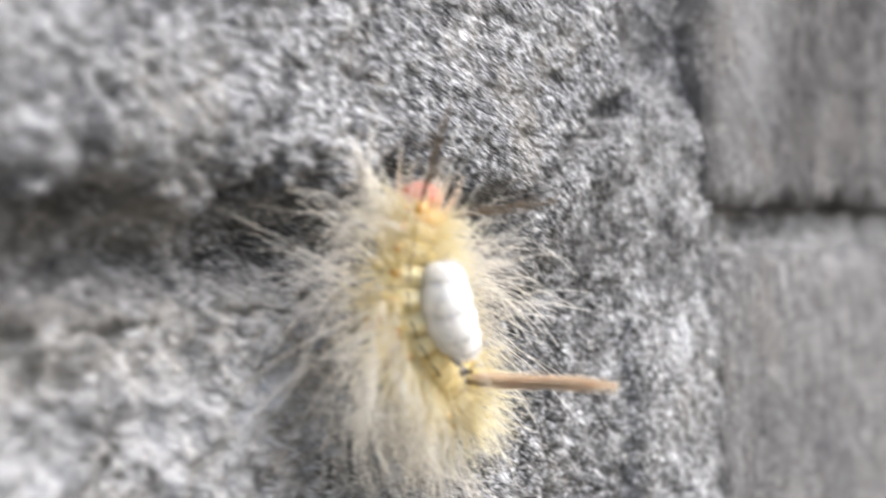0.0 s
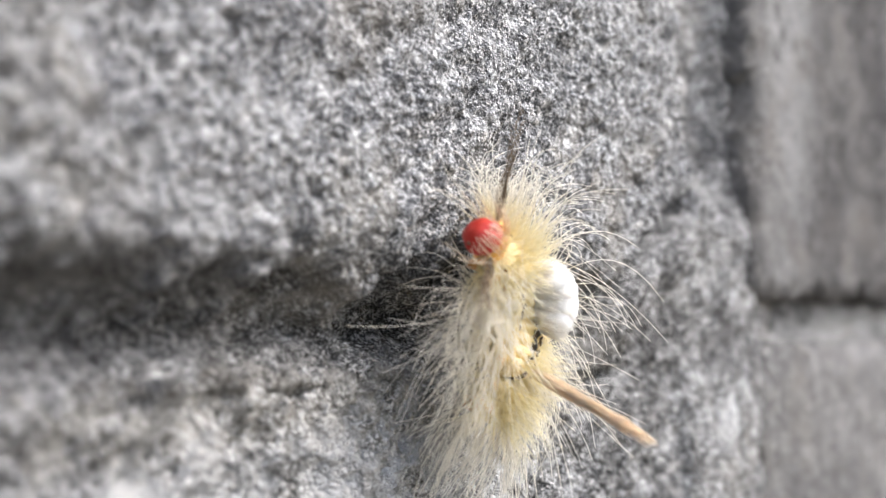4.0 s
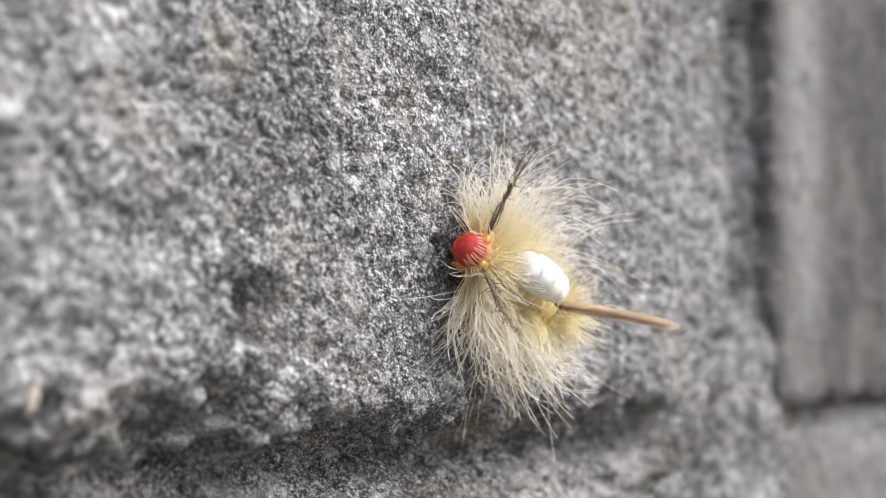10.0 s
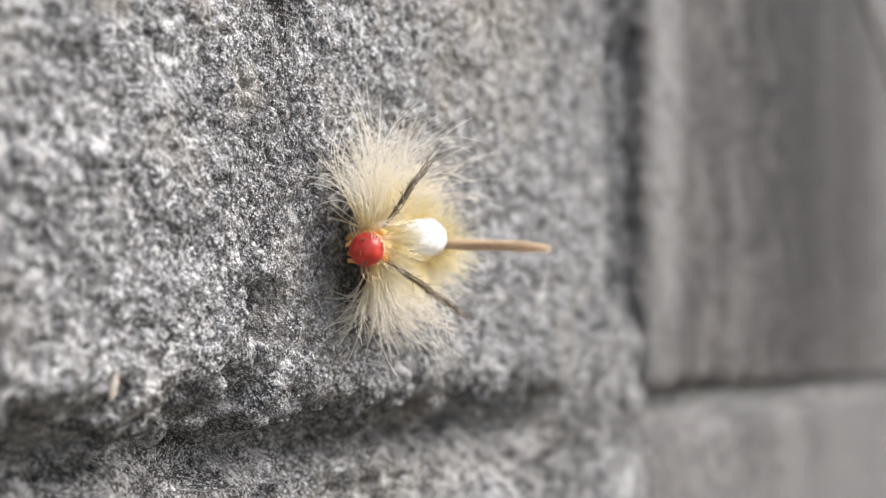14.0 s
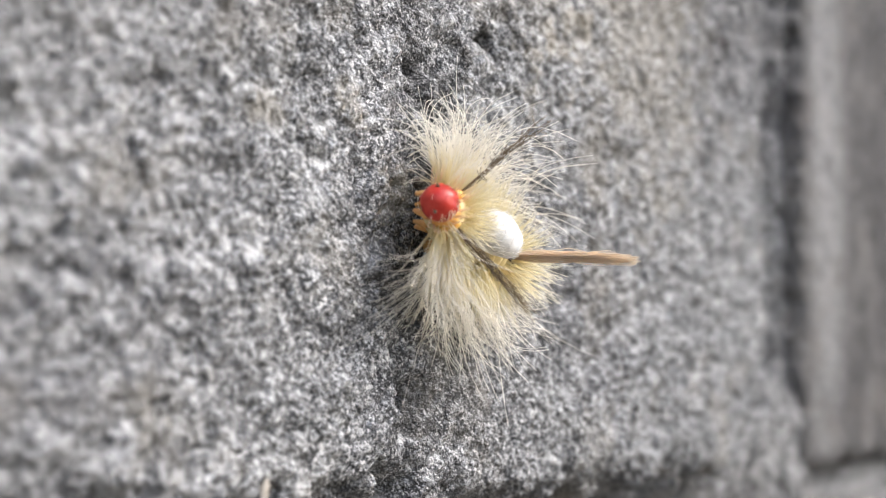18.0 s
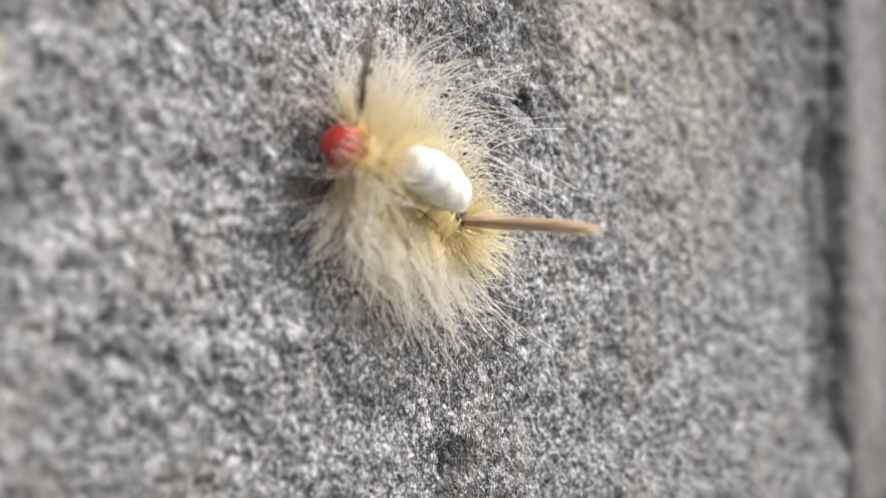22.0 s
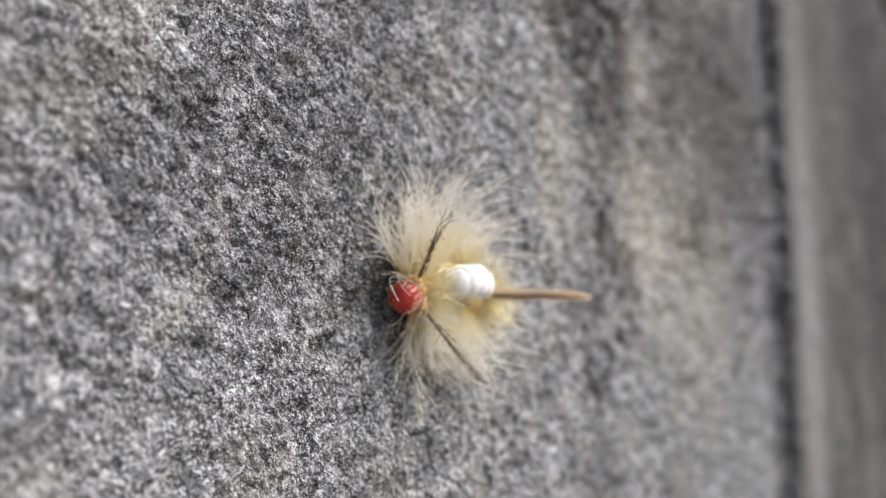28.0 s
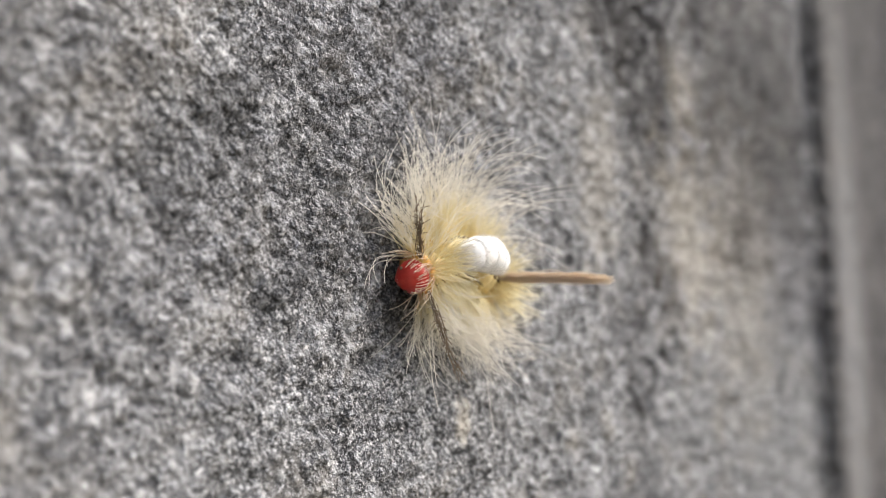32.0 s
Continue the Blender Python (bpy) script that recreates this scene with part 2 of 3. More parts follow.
tL.new(mix(tN, tL, (0.72, 0.695, 0.64), (0.78, 0.755, 0.71), noise_at(tN, tL, tN.new("ShaderNodeTexCoord").outputs["Object"], 2500, 2).outputs[0]), tB.inputs["Base Color"])
tB.inputs["Roughness"].default_value, tB.inputs["Specular IOR Level"].default_value = 1.0, 0.05
tB.inputs["Subsurface Weight"].default_value, tB.inputs["Subsurface Scale"].default_value = 1.0, 0.003
tB.inputs["Subsurface Radius"].default_value = (1.0, 0.92, 0.82)
PENCIL = soft_fibre("dark_plume", (0.125, 0.088, 0.055), (0.36, 0.28, 0.195), 0.35)
TAIL = soft_fibre("tan_plume", (0.98, 0.85, 0.69), (0.988, 0.92, 0.81), 0.78, 0.8, 300)
FACE_HAIR = soft_fibre("pink_hair", (0.95, 0.72, 0.52), (0.98, 0.90, 0.76), 0.5, 0.5, 900, (0.1, 0.8))


def skin(name, base, other, stripe=None, rough=0.45):
    m, N, L, b = material(name)
    tc = N.new("ShaderNodeTexCoord").outputs["Object"]
    n = noise_at(N, L, tc, 1400, 4)
    c = mix(N, L, base, other, ramp_of(N, L, n.outputs[0], ((0.4, 0.0), (0.62, 1.0))))
    if stripe:
        sep = N.new("ShaderNodeSeparateXYZ")
        L.new(tc, sep.inputs[0])
        ab = N.new("ShaderNodeMath")
        ab.operation = "ABSOLUTE"
        L.new(sep.outputs[0], ab.inputs[0])
        wob = N.new("ShaderNodeMath")
        wob.operation, wob.inputs[1].default_value, wob.inputs[2].default_value = "MULTIPLY_ADD", 1000.0, 0.0
        L.new(ab.outputs[0], wob.inputs[0])
        c = mix(N, L, stripe, c, ramp_of(N, L, wob.outputs[0], ((0.28, 0.0), (0.45, 1.0))))
    L.new(c, b.inputs["Base Color"])
    b.inputs["Roughness"].default_value = rough
    bn = N.new("ShaderNodeBump")
    bn.inputs["Strength"].default_value, bn.inputs["Distance"].default_value = 0.4, 0.0001
    L.new(n.outputs[0], bn.inputs["Height"])
    L.new(bn.outputs[0], b.inputs["Normal"])
    return m


SKIN = skin("yellow_skin", (0.86, 0.76, 0.46), (0.78, 0.66, 0.36), None, 0.85)
SKIN_STRIPED = skin("yellow_skin_black_back", (0.86, 0.70, 0.34), (0.74, 0.58, 0.26), (0.02, 0.016, 0.012))
RED = skin("coral_red_head", (0.46, 0.022, 0.013), (0.56, 0.05, 0.03), None, 0.3)
RED_PALE = skin("pale_red_line", (0.75, 0.33, 0.24), (0.80, 0.45, 0.34))
SKIN_ORANGE = skin("orange_collar", (0.84, 0.44, 0.12), (0.86, 0.58, 0.22))
BLACK = skin("black_brown_mark", (0.05, 0.032, 0.016), (0.12, 0.075, 0.03), None, 0.95)
BROWN = skin("brown_mark", (0.12, 0.075, 0.03), (0.24, 0.16, 0.06))
LEG = skin("amber_leg", (0.75, 0.42, 0.15), (0.62, 0.32, 0.10))
WART = skin("orange_wart", (0.80, 0.42, 0.08), (0.78, 0.55, 0.15))
ground_m, gN, gL, gB = material("trodden_soil")
gL.new(mix(gN, gL, (0.10, 0.085, 0.06), (0.2, 0.18, 0.14), noise_at(gN, gL, gN.new("ShaderNodeTexCoord").outputs["Object"], 9, 6).outputs[0]), gB.inputs["Base Color"])
gB.inputs["Roughness"].default_value = 0.95


# ---- mesh helpers ----
MM = 0.001


def part(name, bm, mat, parent, label="", at=None):
    """Links a bmesh or a mesh as one mesh object under a thing or a part."""
    if isinstance(bm, bmesh.types.BMesh):
        me = bpy.data.meshes.new(name)
        bm.to_mesh(me)
        bm.free()
        me.materials.append(mat)
        me.polygons.foreach_set("use_smooth", [True] * len(me.polygons))
    else:
        me = bm
    ob = new(name, me)
    ob.parent = parent
    if at is not None:
        ob.matrix_basis = at
    return tagged(ob, label) if label else ob


def thing(name, label, category, kind="", group="", at=None):
    ob = new(name)
    ob.empty_display_size = 0.01
    if at is not None:
        ob.matrix_basis = at
    return tagged(ob, label, category, group, kind)


def lump(radii, seed, bumps=0.08, seg=20):
    """A rounded body piece with soft folds, mm."""
    b = bmesh.new()
    bmesh.ops.create_uvsphere(b, u_segments=seg, v_segments=seg // 2 + 2, radius=1.0)
    for v in b.verts:
        k = 1 + bumps * noise.noise(v.co * 2.3 + Vector((seed * 3.1, 0, 0)))
        v.co = Vector((v.co.x * radii[0], v.co.y * radii[1], v.co.z * radii[2])) * k * MM
    return b


# ---- relief of the wall ----
RNG = np.random.default_rng(7)


def lattice(x, z, cell, seed):
    """Smooth random relief with bumps about one cell wide, -1 to 1."""
    r = np.random.default_rng(seed).uniform(-1, 1, (256, 256))
    u, v = x / cell + 1000.0, z / cell + 1000.0
    i, j = np.floor(u).astype(int), np.floor(v).astype(int)
    f, g = u - i, v - j
    f, g = f * f * (3 - 2 * f), g * g * (3 - 2 * g)
    a, b2, c, d = r[i & 255, j & 255], r[(i + 1) & 255, j & 255], r[i & 255, (j + 1) & 255], r[(i + 1) & 255, (j + 1) & 255]
    return (a * (1 - f) + b2 * f) * (1 - g) + (c * (1 - f) + d * f) * g


def grains(x, z, cell, seed):
    """Rounded sand grains, 0 between them to 1 on their tops."""
    rg = np.random.default_rng(seed)
    px, pz, ph = rg.random((256, 256)), rg.random((256, 256)), rg.uniform(0.25, 1, (256, 256))
    u, v = x / cell + 1000.0, z / cell + 1000.0
    i, j = np.floor(u).astype(int), np.floor(v).astype(int)
    best = np.zeros_like(u)
    for a in (-1, 0, 1):
        for b2 in (-1, 0, 1):
            p, q = (i + a) & 255, (j + b2) & 255
            d = np.hypot(i + a + px[p, q] - u, j + b2 + pz[p, q] - v)
            best = np.maximum(best, ph[p, q] * np.sqrt(np.clip(1 - (d / 0.75) ** 2, 0, 1)))
    return best


# Pits and pale flakes that the block's face shows: x, z (mm from 1.2 m), size, depth
MARKS_ON_FACE = [(8.0, -8.4, 1.7, 2.8), (7.6, -11.0, 0.9, 1.8), (18.5, 24.8, 0.95, 2.0), (6.1, 19.3, 1.3, 1.8), (-58.6, 16.2, 1.3, 1.2),
                 (29.5, 12.2, 1.0, 0.8), (-14.0, 13.5, 0.9, 0.8), (40.0, 31.0, 1.3, 1.0),
                 (-42.0, 12.6, 1.7, -0.7), (-61.0, 20.0, 1.2, -0.6), (-63.9, 19.3, 1.0, -0.6), (2.8, 9.3, 2.0, -0.8), (-3.3, 13.8, 1.6, -0.7)]


def relief(x, z, seed=1, rough=0.8):
    """How far the face stands proud of y = 0, in metres; x and z in mm."""
    big = 0.50 * lattice(x, z, 38, seed) + 0.30 * lattice(x, z, 13, seed + 1)
    mid = 0.35 * lattice(x, z, 4.6, seed + 2) + 0.40 * lattice(x, z, 2.0, seed + 3)
    sand = 0.80 * grains(x, z, 2.1, seed + 4) + 0.72 * grains(x, z, 1.0, seed + 5) + 0.50 * grains(x, z, 0.55, seed + 8) + 0.10 * lattice(x, z, 0.45, seed + 6)
    out = big + mid + sand - 1.15
    pore = np.clip(lattice(x, z, 2.9, seed + 7) - 0.45, 0, 1)
    out -= 1.0 * pore
    return out * rough


def worn_corner(x, z):
    """How far a point lies inside the slanting break across the main block's lower corner, mm."""
    return ((z + 18.0) - 0.5 * (x - 86.0)) / 1.118


def block_face(xs, zs, box, corner, round_off=5.0, seed=1, marks=(), skirt=9.0, rough=0.8, worn=False, back=0.0):
    """Verts and faces of a block's worn front: box = x0, x1, z0, z1 in mm, corner radius, rounded arris."""
    x, z = np.meshgrid(xs, zs, indexing="ij")
    x0, x1, z0, z1 = box
    cx, cz = (x0 + x1) / 2, (z0 + z1) / 2
    qx, qz = np.abs(x - cx) - ((x1 - x0) / 2 - corner), np.abs(z - cz) - ((z1 - z0) / 2 - corner)
    sd = np.hypot(np.maximum(qx, 0), np.maximum(qz, 0)) + np.minimum(np.maximum(qx, qz), 0) - corner
    broken = 0.0
    if worn:
        sd = np.maximum(sd, -worn_corner(x, z))
        broken = np.clip((x - 78) / 12, 0, 1) * np.clip((12 - z) / 14, 0, 1)
        round_off = round_off - 3.2 * broken
    ragged = 0.9 * lattice(x, z, 21, seed + 22) + 1.6 * lattice(x, z, 7, seed + 20) + 1.5 * lattice(x, z, 2.6, seed + 21) + 0.8 * lattice(x, z, 1.1, seed + 23)
    inside = -sd + ragged * (1 - 0.65 * broken)
    s = np.clip(1 - inside / round_off, 0, 1)
    drop = round_off * 0.9 * (1 - np.sqrt(np.clip(1 - s * s, 0, 1))) + np.clip(-inside, 0, 4) * (1.5 + 6 * np.maximum(broken, np.clip((x - 98) / 8, 0, 1) if worn else 0))
    h = relief(x, z, seed, rough) - np.minimum(drop, skirt) - back
    for mx, mz, size, deep in marks:
        h -= deep * np.exp(-(((x - mx) / (size * 1.25)) ** 2 + ((z - mz) / size) ** 2))
    verts = np.stack([x / 1000, -h / 1000, 1.2 + z / 1000], -1).reshape(-1, 3)
    nx, nz = x.shape
    k = np.arange(nx * nz).reshape(nx, nz)
    faces = np.stack([k[:-1, :-1], k[1:, :-1], k[1:, 1:], k[:-1, 1:]], -1).reshape(-1, 4)
    # the sides go back into the wall
    edge = np.concatenate([k[:, 0], k[-1, 1:], k[-2::-1, -1], k[0, -2:0:-1]])
    rear = verts[edge].copy()
    rear[:, 1] = 0.14
    m = len(verts) + np.arange(len(edge))
    nxt = np.roll(np.arange(len(edge)), -1)
    sides = np.stack([edge, m, m[nxt], edge[nxt]], -1)
    return np.concatenate([verts, rear]), np.concatenate([faces, sides])


def grid_mesh(name, verts, faces, mat):
    me = bpy.data.meshes.new(name)
    me.vertices.add(len(verts))
    me.vertices.foreach_set("co", np.ascontiguousarray(verts, np.float32).ravel())
    me.loops.add(faces.size)
    me.loops.foreach_set("vertex_index", np.ascontiguousarray(faces, np.int32).ravel())
    me.polygons.add(len(faces))
    me.polygons.foreach_set("loop_start", np.arange(0, faces.size, 4, dtype=np.int32))
    me.materials.append(mat)
    me.update(calc_edges=True)
    me.polygons.foreach_set("use_smooth", np.ones(len(faces), bool))
    return me


def steps(*spans):
    """Sorted places along an axis: spans of (from, to, step)."""
    return np.unique(np.round(np.concatenate([np.arange(a, b + s * 0.5, s) for a, b, s in spans]), 4))


# ---- the wall ----
wall = thing("wall_front", "grey weathered concrete block wall with mortar joints", "wall", "structure")
COURSE, BED, LONG = 200.0, -17.5, 412.0     # course height, underside of the main course, block pitch
X_END = 112.0                               # where the main block ends and the upright joint begins

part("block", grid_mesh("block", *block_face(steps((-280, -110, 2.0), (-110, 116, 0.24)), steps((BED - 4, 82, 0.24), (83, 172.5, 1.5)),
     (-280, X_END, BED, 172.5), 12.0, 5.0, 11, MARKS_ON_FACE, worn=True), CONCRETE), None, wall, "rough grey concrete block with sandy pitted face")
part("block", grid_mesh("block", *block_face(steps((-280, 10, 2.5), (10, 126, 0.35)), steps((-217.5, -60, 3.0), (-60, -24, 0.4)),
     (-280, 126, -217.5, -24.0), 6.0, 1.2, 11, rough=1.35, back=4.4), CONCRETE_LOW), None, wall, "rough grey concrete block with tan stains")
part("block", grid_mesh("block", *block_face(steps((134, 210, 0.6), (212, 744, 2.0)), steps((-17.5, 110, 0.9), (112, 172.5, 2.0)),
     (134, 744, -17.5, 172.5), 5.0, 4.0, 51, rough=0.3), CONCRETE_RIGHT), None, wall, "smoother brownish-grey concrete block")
part("block", grid_mesh("block", *block_face(steps((134, 210, 0.7), (212, 744, 2.5)), steps((-217.5, -70, 3.0), (-68, -23.5, 0.8)),
     (134, 744, -217.5, -23.5), 8.0, 4.0, 71, rough=0.4), CONCRETE_FAR), None, wall, "brownish-grey concrete block below the joint")


def hollow(x, z):
    """Depth of the mortar, mm: raked along the upper block's edge, flush with the set-back lower block."""
    r = 12.0
    qx, qz = x - (X_END - r), (BED + r) - z
    out = np.hypot(np.maximum(qx, 0), np.maximum(qz, 0)) + np.minimum(np.maximum(qx, qz), 0) - r
    out = np.maximum(out, -worn_corner(x, z)) + 0.8 * lattice(x, z, 6, 141) + 0.7 * lattice(x, z, 2.4, 142)
    joint = np.clip((z + 10 + 6 * lattice(x, z, 7, 143)) / 13, 0, 1)
    corner = np.clip((x - 84) / 8, 0, 1)
    bed = 4.5 + 3.8 * np.clip((7 - out) / 3, 0, 1)
    crack = 0.8 + 7.0 * np.clip(1 - (out - 2.9) / 0.8, 0, 1) + 3.2 * np.clip((out - 6) / 6, 0, 1) * np.clip((126 - x) / 16, 0, 1) + 6 * np.clip((x - 136) / 4, 0, 1)
    side = 6.8 * np.clip((25 - out) / 6, 0.5, 1)
    low = bed * (1 - corner) + crack * corner
    return np.maximum(low, side * joint * corner) + 9 * np.clip((-25 - z) / 6, 0, 1) * np.clip((116 - x) / 5, 0, 1)


def mortar_strip(xs, zs, deep, seed):
    x, z = np.meshgrid(xs, zs, indexing="ij")
    h = relief(x, z, seed, 0.85) - deep(x, z)
    verts = np.stack([x / 1000, -h / 1000, 1.2 + z / 1000], -1).reshape(-1, 3)
    k = np.arange(x.size).reshape(x.shape)
    faces = np.stack([k[:-1, :-1], k[1:, :-1], k[1:, 1:], k[:-1, 1:]], -1).reshape(-1, 4)
    part("mortar", grid_mesh("mortar", verts, faces, CONCRETE_LOW), None, wall, "weathered mortar in the joint")


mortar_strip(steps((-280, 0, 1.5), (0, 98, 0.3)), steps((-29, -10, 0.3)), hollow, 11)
mortar_strip(steps((98, 140, 0.4)), steps((-60, -30, 1.0), (-30, 130, 0.5), (130, 180, 2.0)), hollow, 11)
mortar_strip(steps((136, 744, 1.5)), steps((-30, -12, 1.0)), lambda x, z: 4.5 + 0 * x, 131)

# the rest of the wall, out to its ends
far_verts, far_faces = block_face(steps((-195, 195, 5.0)), steps((-95, 95, 5.0)), (-195, 195, -95, 95), 6.0, 5.0, 151)
far_verts[:, 2] -= 1.2
FAR_BLOCK = grid_mesh("block", far_verts, far_faces, CONCRETE_FAR)
far_verts, far_faces = block_face(steps((-305, 305, 5.0)), steps((-95, 95, 5.0)), (-305, 305, -95, 95), 6.0, 5.0, 161, rough=0.4)
far_verts[:, 2] -= 1.2
LONG_BLOCK = grid_mesh("block", far_verts, far_faces, CONCRETE_FAR)
NEAR_SPOTS = {(0, 0), (1, 0), (0, -1), (1, -1)}
for col in range(-5, 6):
    for row in range(-6, 5):
        if (col, row) not in NEAR_SPOTS:
            mid_x = -84 + col * LONG if col < 1 else 439 if col == 1 else 951 + (col - 2) * LONG
            part("block", LONG_BLOCK if col == 1 else FAR_BLOCK, None, wall, "", pose(mid_x / 1000, 0, 1.2 + (77.5 + row * COURSE) / 1000))
bm = bmesh.new()
bmesh.ops.create_cube(bm, size=1.0, matrix=Matrix.Translation((0.1, 0.086, 1.1)) @ Matrix.Diagonal((4.7, 0.15, 2.24, 1)))
part("core", bm, CONCRETE_LOW, wall, "mortar behind and between the blocks")

# a tan husk caught near the block's lower edge
chip = lump((0.45, 0.30, 0.95), 61, 0.3, 12)
face = min(wall.children[0].data.vertices, key=lambda v: (v.co.x + 0.0121) ** 2 + (v.co.z - 1.1848) ** 2).co
part("husk", chip, skin("tan_husk", (0.36, 0.32, 0.27), (0.28, 0.25, 0.21), None, 0.9), None, "", pose(face.x, face.y - 0.0001, face.z, 0, 18, 0))
tagged(bpy.data.objects["husk"], "small tan seed husk stuck to the rough wall", "husk")

bm = bmesh.new()
bmesh.ops.create_grid(bm, x_segments=60, y_segments=60, size=400)
for v in bm.verts:
    v.co.z = 0.02 * noise.noise(v.co * 0.7)
ground_me = bpy.data.meshes.new("ground")
bm.to_mesh(ground_me)
bm.free()
ground_me.materials.append(ground_m)
tagged(new("ground", ground_me), "bare trodden soil at the wall's foot", "ground", "", "structure").location.z = -0.03


# ---- the caterpillar; x to its right, y ahead, z out of the wall, metres ----
grng = random.Random(5)


def strands(name, hairs, mat, nseg=6, sides=3, curl=0.0):
    """Many tapering curved hairs in one mesh: root, way, length, bend, root radius, tip radius (mm)."""
    n = len(hairs)
    root, way, bend = (np.array([h[k] for h in hairs], float) for k in (0, 1, 3))
    length, r0, r1 = (np.array([h[k] for h in hairs], float) for k in (2, 4, 5))
    way /= np.linalg.norm(way, axis=1)[:, None]
    s = np.linspace(0, 1, nseg + 1)
    line = root[:, None] + length[:, None, None] * (s[None, :, None] * way[:, None] + (s ** 2)[None, :, None] * bend[:, None])
    wave = RNG.normal(0, 1, (n, 1, 3)) * np.sin(s[None, :] * RNG.uniform(3.5, 7.5, (n, 1)))[..., None] * 0.12
    line += wave * (length / 8)[:, None, None]
    line += (RNG.normal(0, 0.07, (n, 1, 3)) + bend[:, None] * 1.1 - np.array([0, 0.10, 0.0])) * (s ** 4)[None, :, None] * length[:, None, None] * curl
    tang = np.gradient(line, axis=1)
    tang /= np.linalg.norm(tang, axis=2)[..., None]
    side = np.cross(tang, np.array([0.31, 0.47, 0.83]))
    side /= np.linalg.norm(side, axis=2)[..., None]
    up = np.cross(side, tang)
    rad = r0[:, None] + (r1 - r0)[:, None] * s
    ang = np.arange(sides) * 2 * np.pi / sides
    ring = line[:, :, None] + rad[..., None, None] * (np.cos(ang)[None, None, :, None] * side[:, :, None] + np.sin(ang)[None, None, :, None] * up[:, :, None])
    k = np.arange(n * (nseg + 1) * sides).reshape(n, nseg + 1, sides)
    nx = np.roll(k, -1, axis=2)
    faces = np.stack([k[:, :-1], nx[:, :-1], nx[:, 1:], k[:, 1:]], -1).reshape(-1, 4)
    me = grid_mesh(name, ring.reshape(-1, 3) * MM, faces, mat)
    me.attributes.new("along", "FLOAT", "POINT").data.foreach_set("value", np.broadcast_to(s[None, :, None], k.shape).astype(np.float32).ravel())
    return me


caterpillar = thing("caterpillar", "cream-haired caterpillar with red head and white tufts on the wall", "caterpillar")
#        name          radius  hair: count, length, lean ahead
RINGS = [("tail_segment", 1.25, 38, 7.0, -0.85), ("abdomen_segment", 1.7, 40, 7.8, -0.55), ("abdomen_segment", 2.0, 40, 8.3, -0.30),
         ("abdomen_segment", 2.1, 38, 8.8, -0.16), ("abdomen_segment", 2.2, 38, 9.2, -0.08), ("abdomen_segment", 2.2, 40, 9.5, -0.02),
         ("abdomen_segment", 2.2, 44, 9.5, 0.0), ("abdomen_segment", 2.2, 44, 9.5, 0.04), ("abdomen_segment", 2.15, 44, 9.5, 0.08),
         ("abdomen_segment", 2.1, 44, 9.3, 0.12), ("thorax_segment", 2.0, 36, 9.0, 0.2), ("thorax_segment", 1.85, 32, 8.5, 0.22), ("thorax_segment", 1.65, 24, 7.0, 0.2)]
rings = []
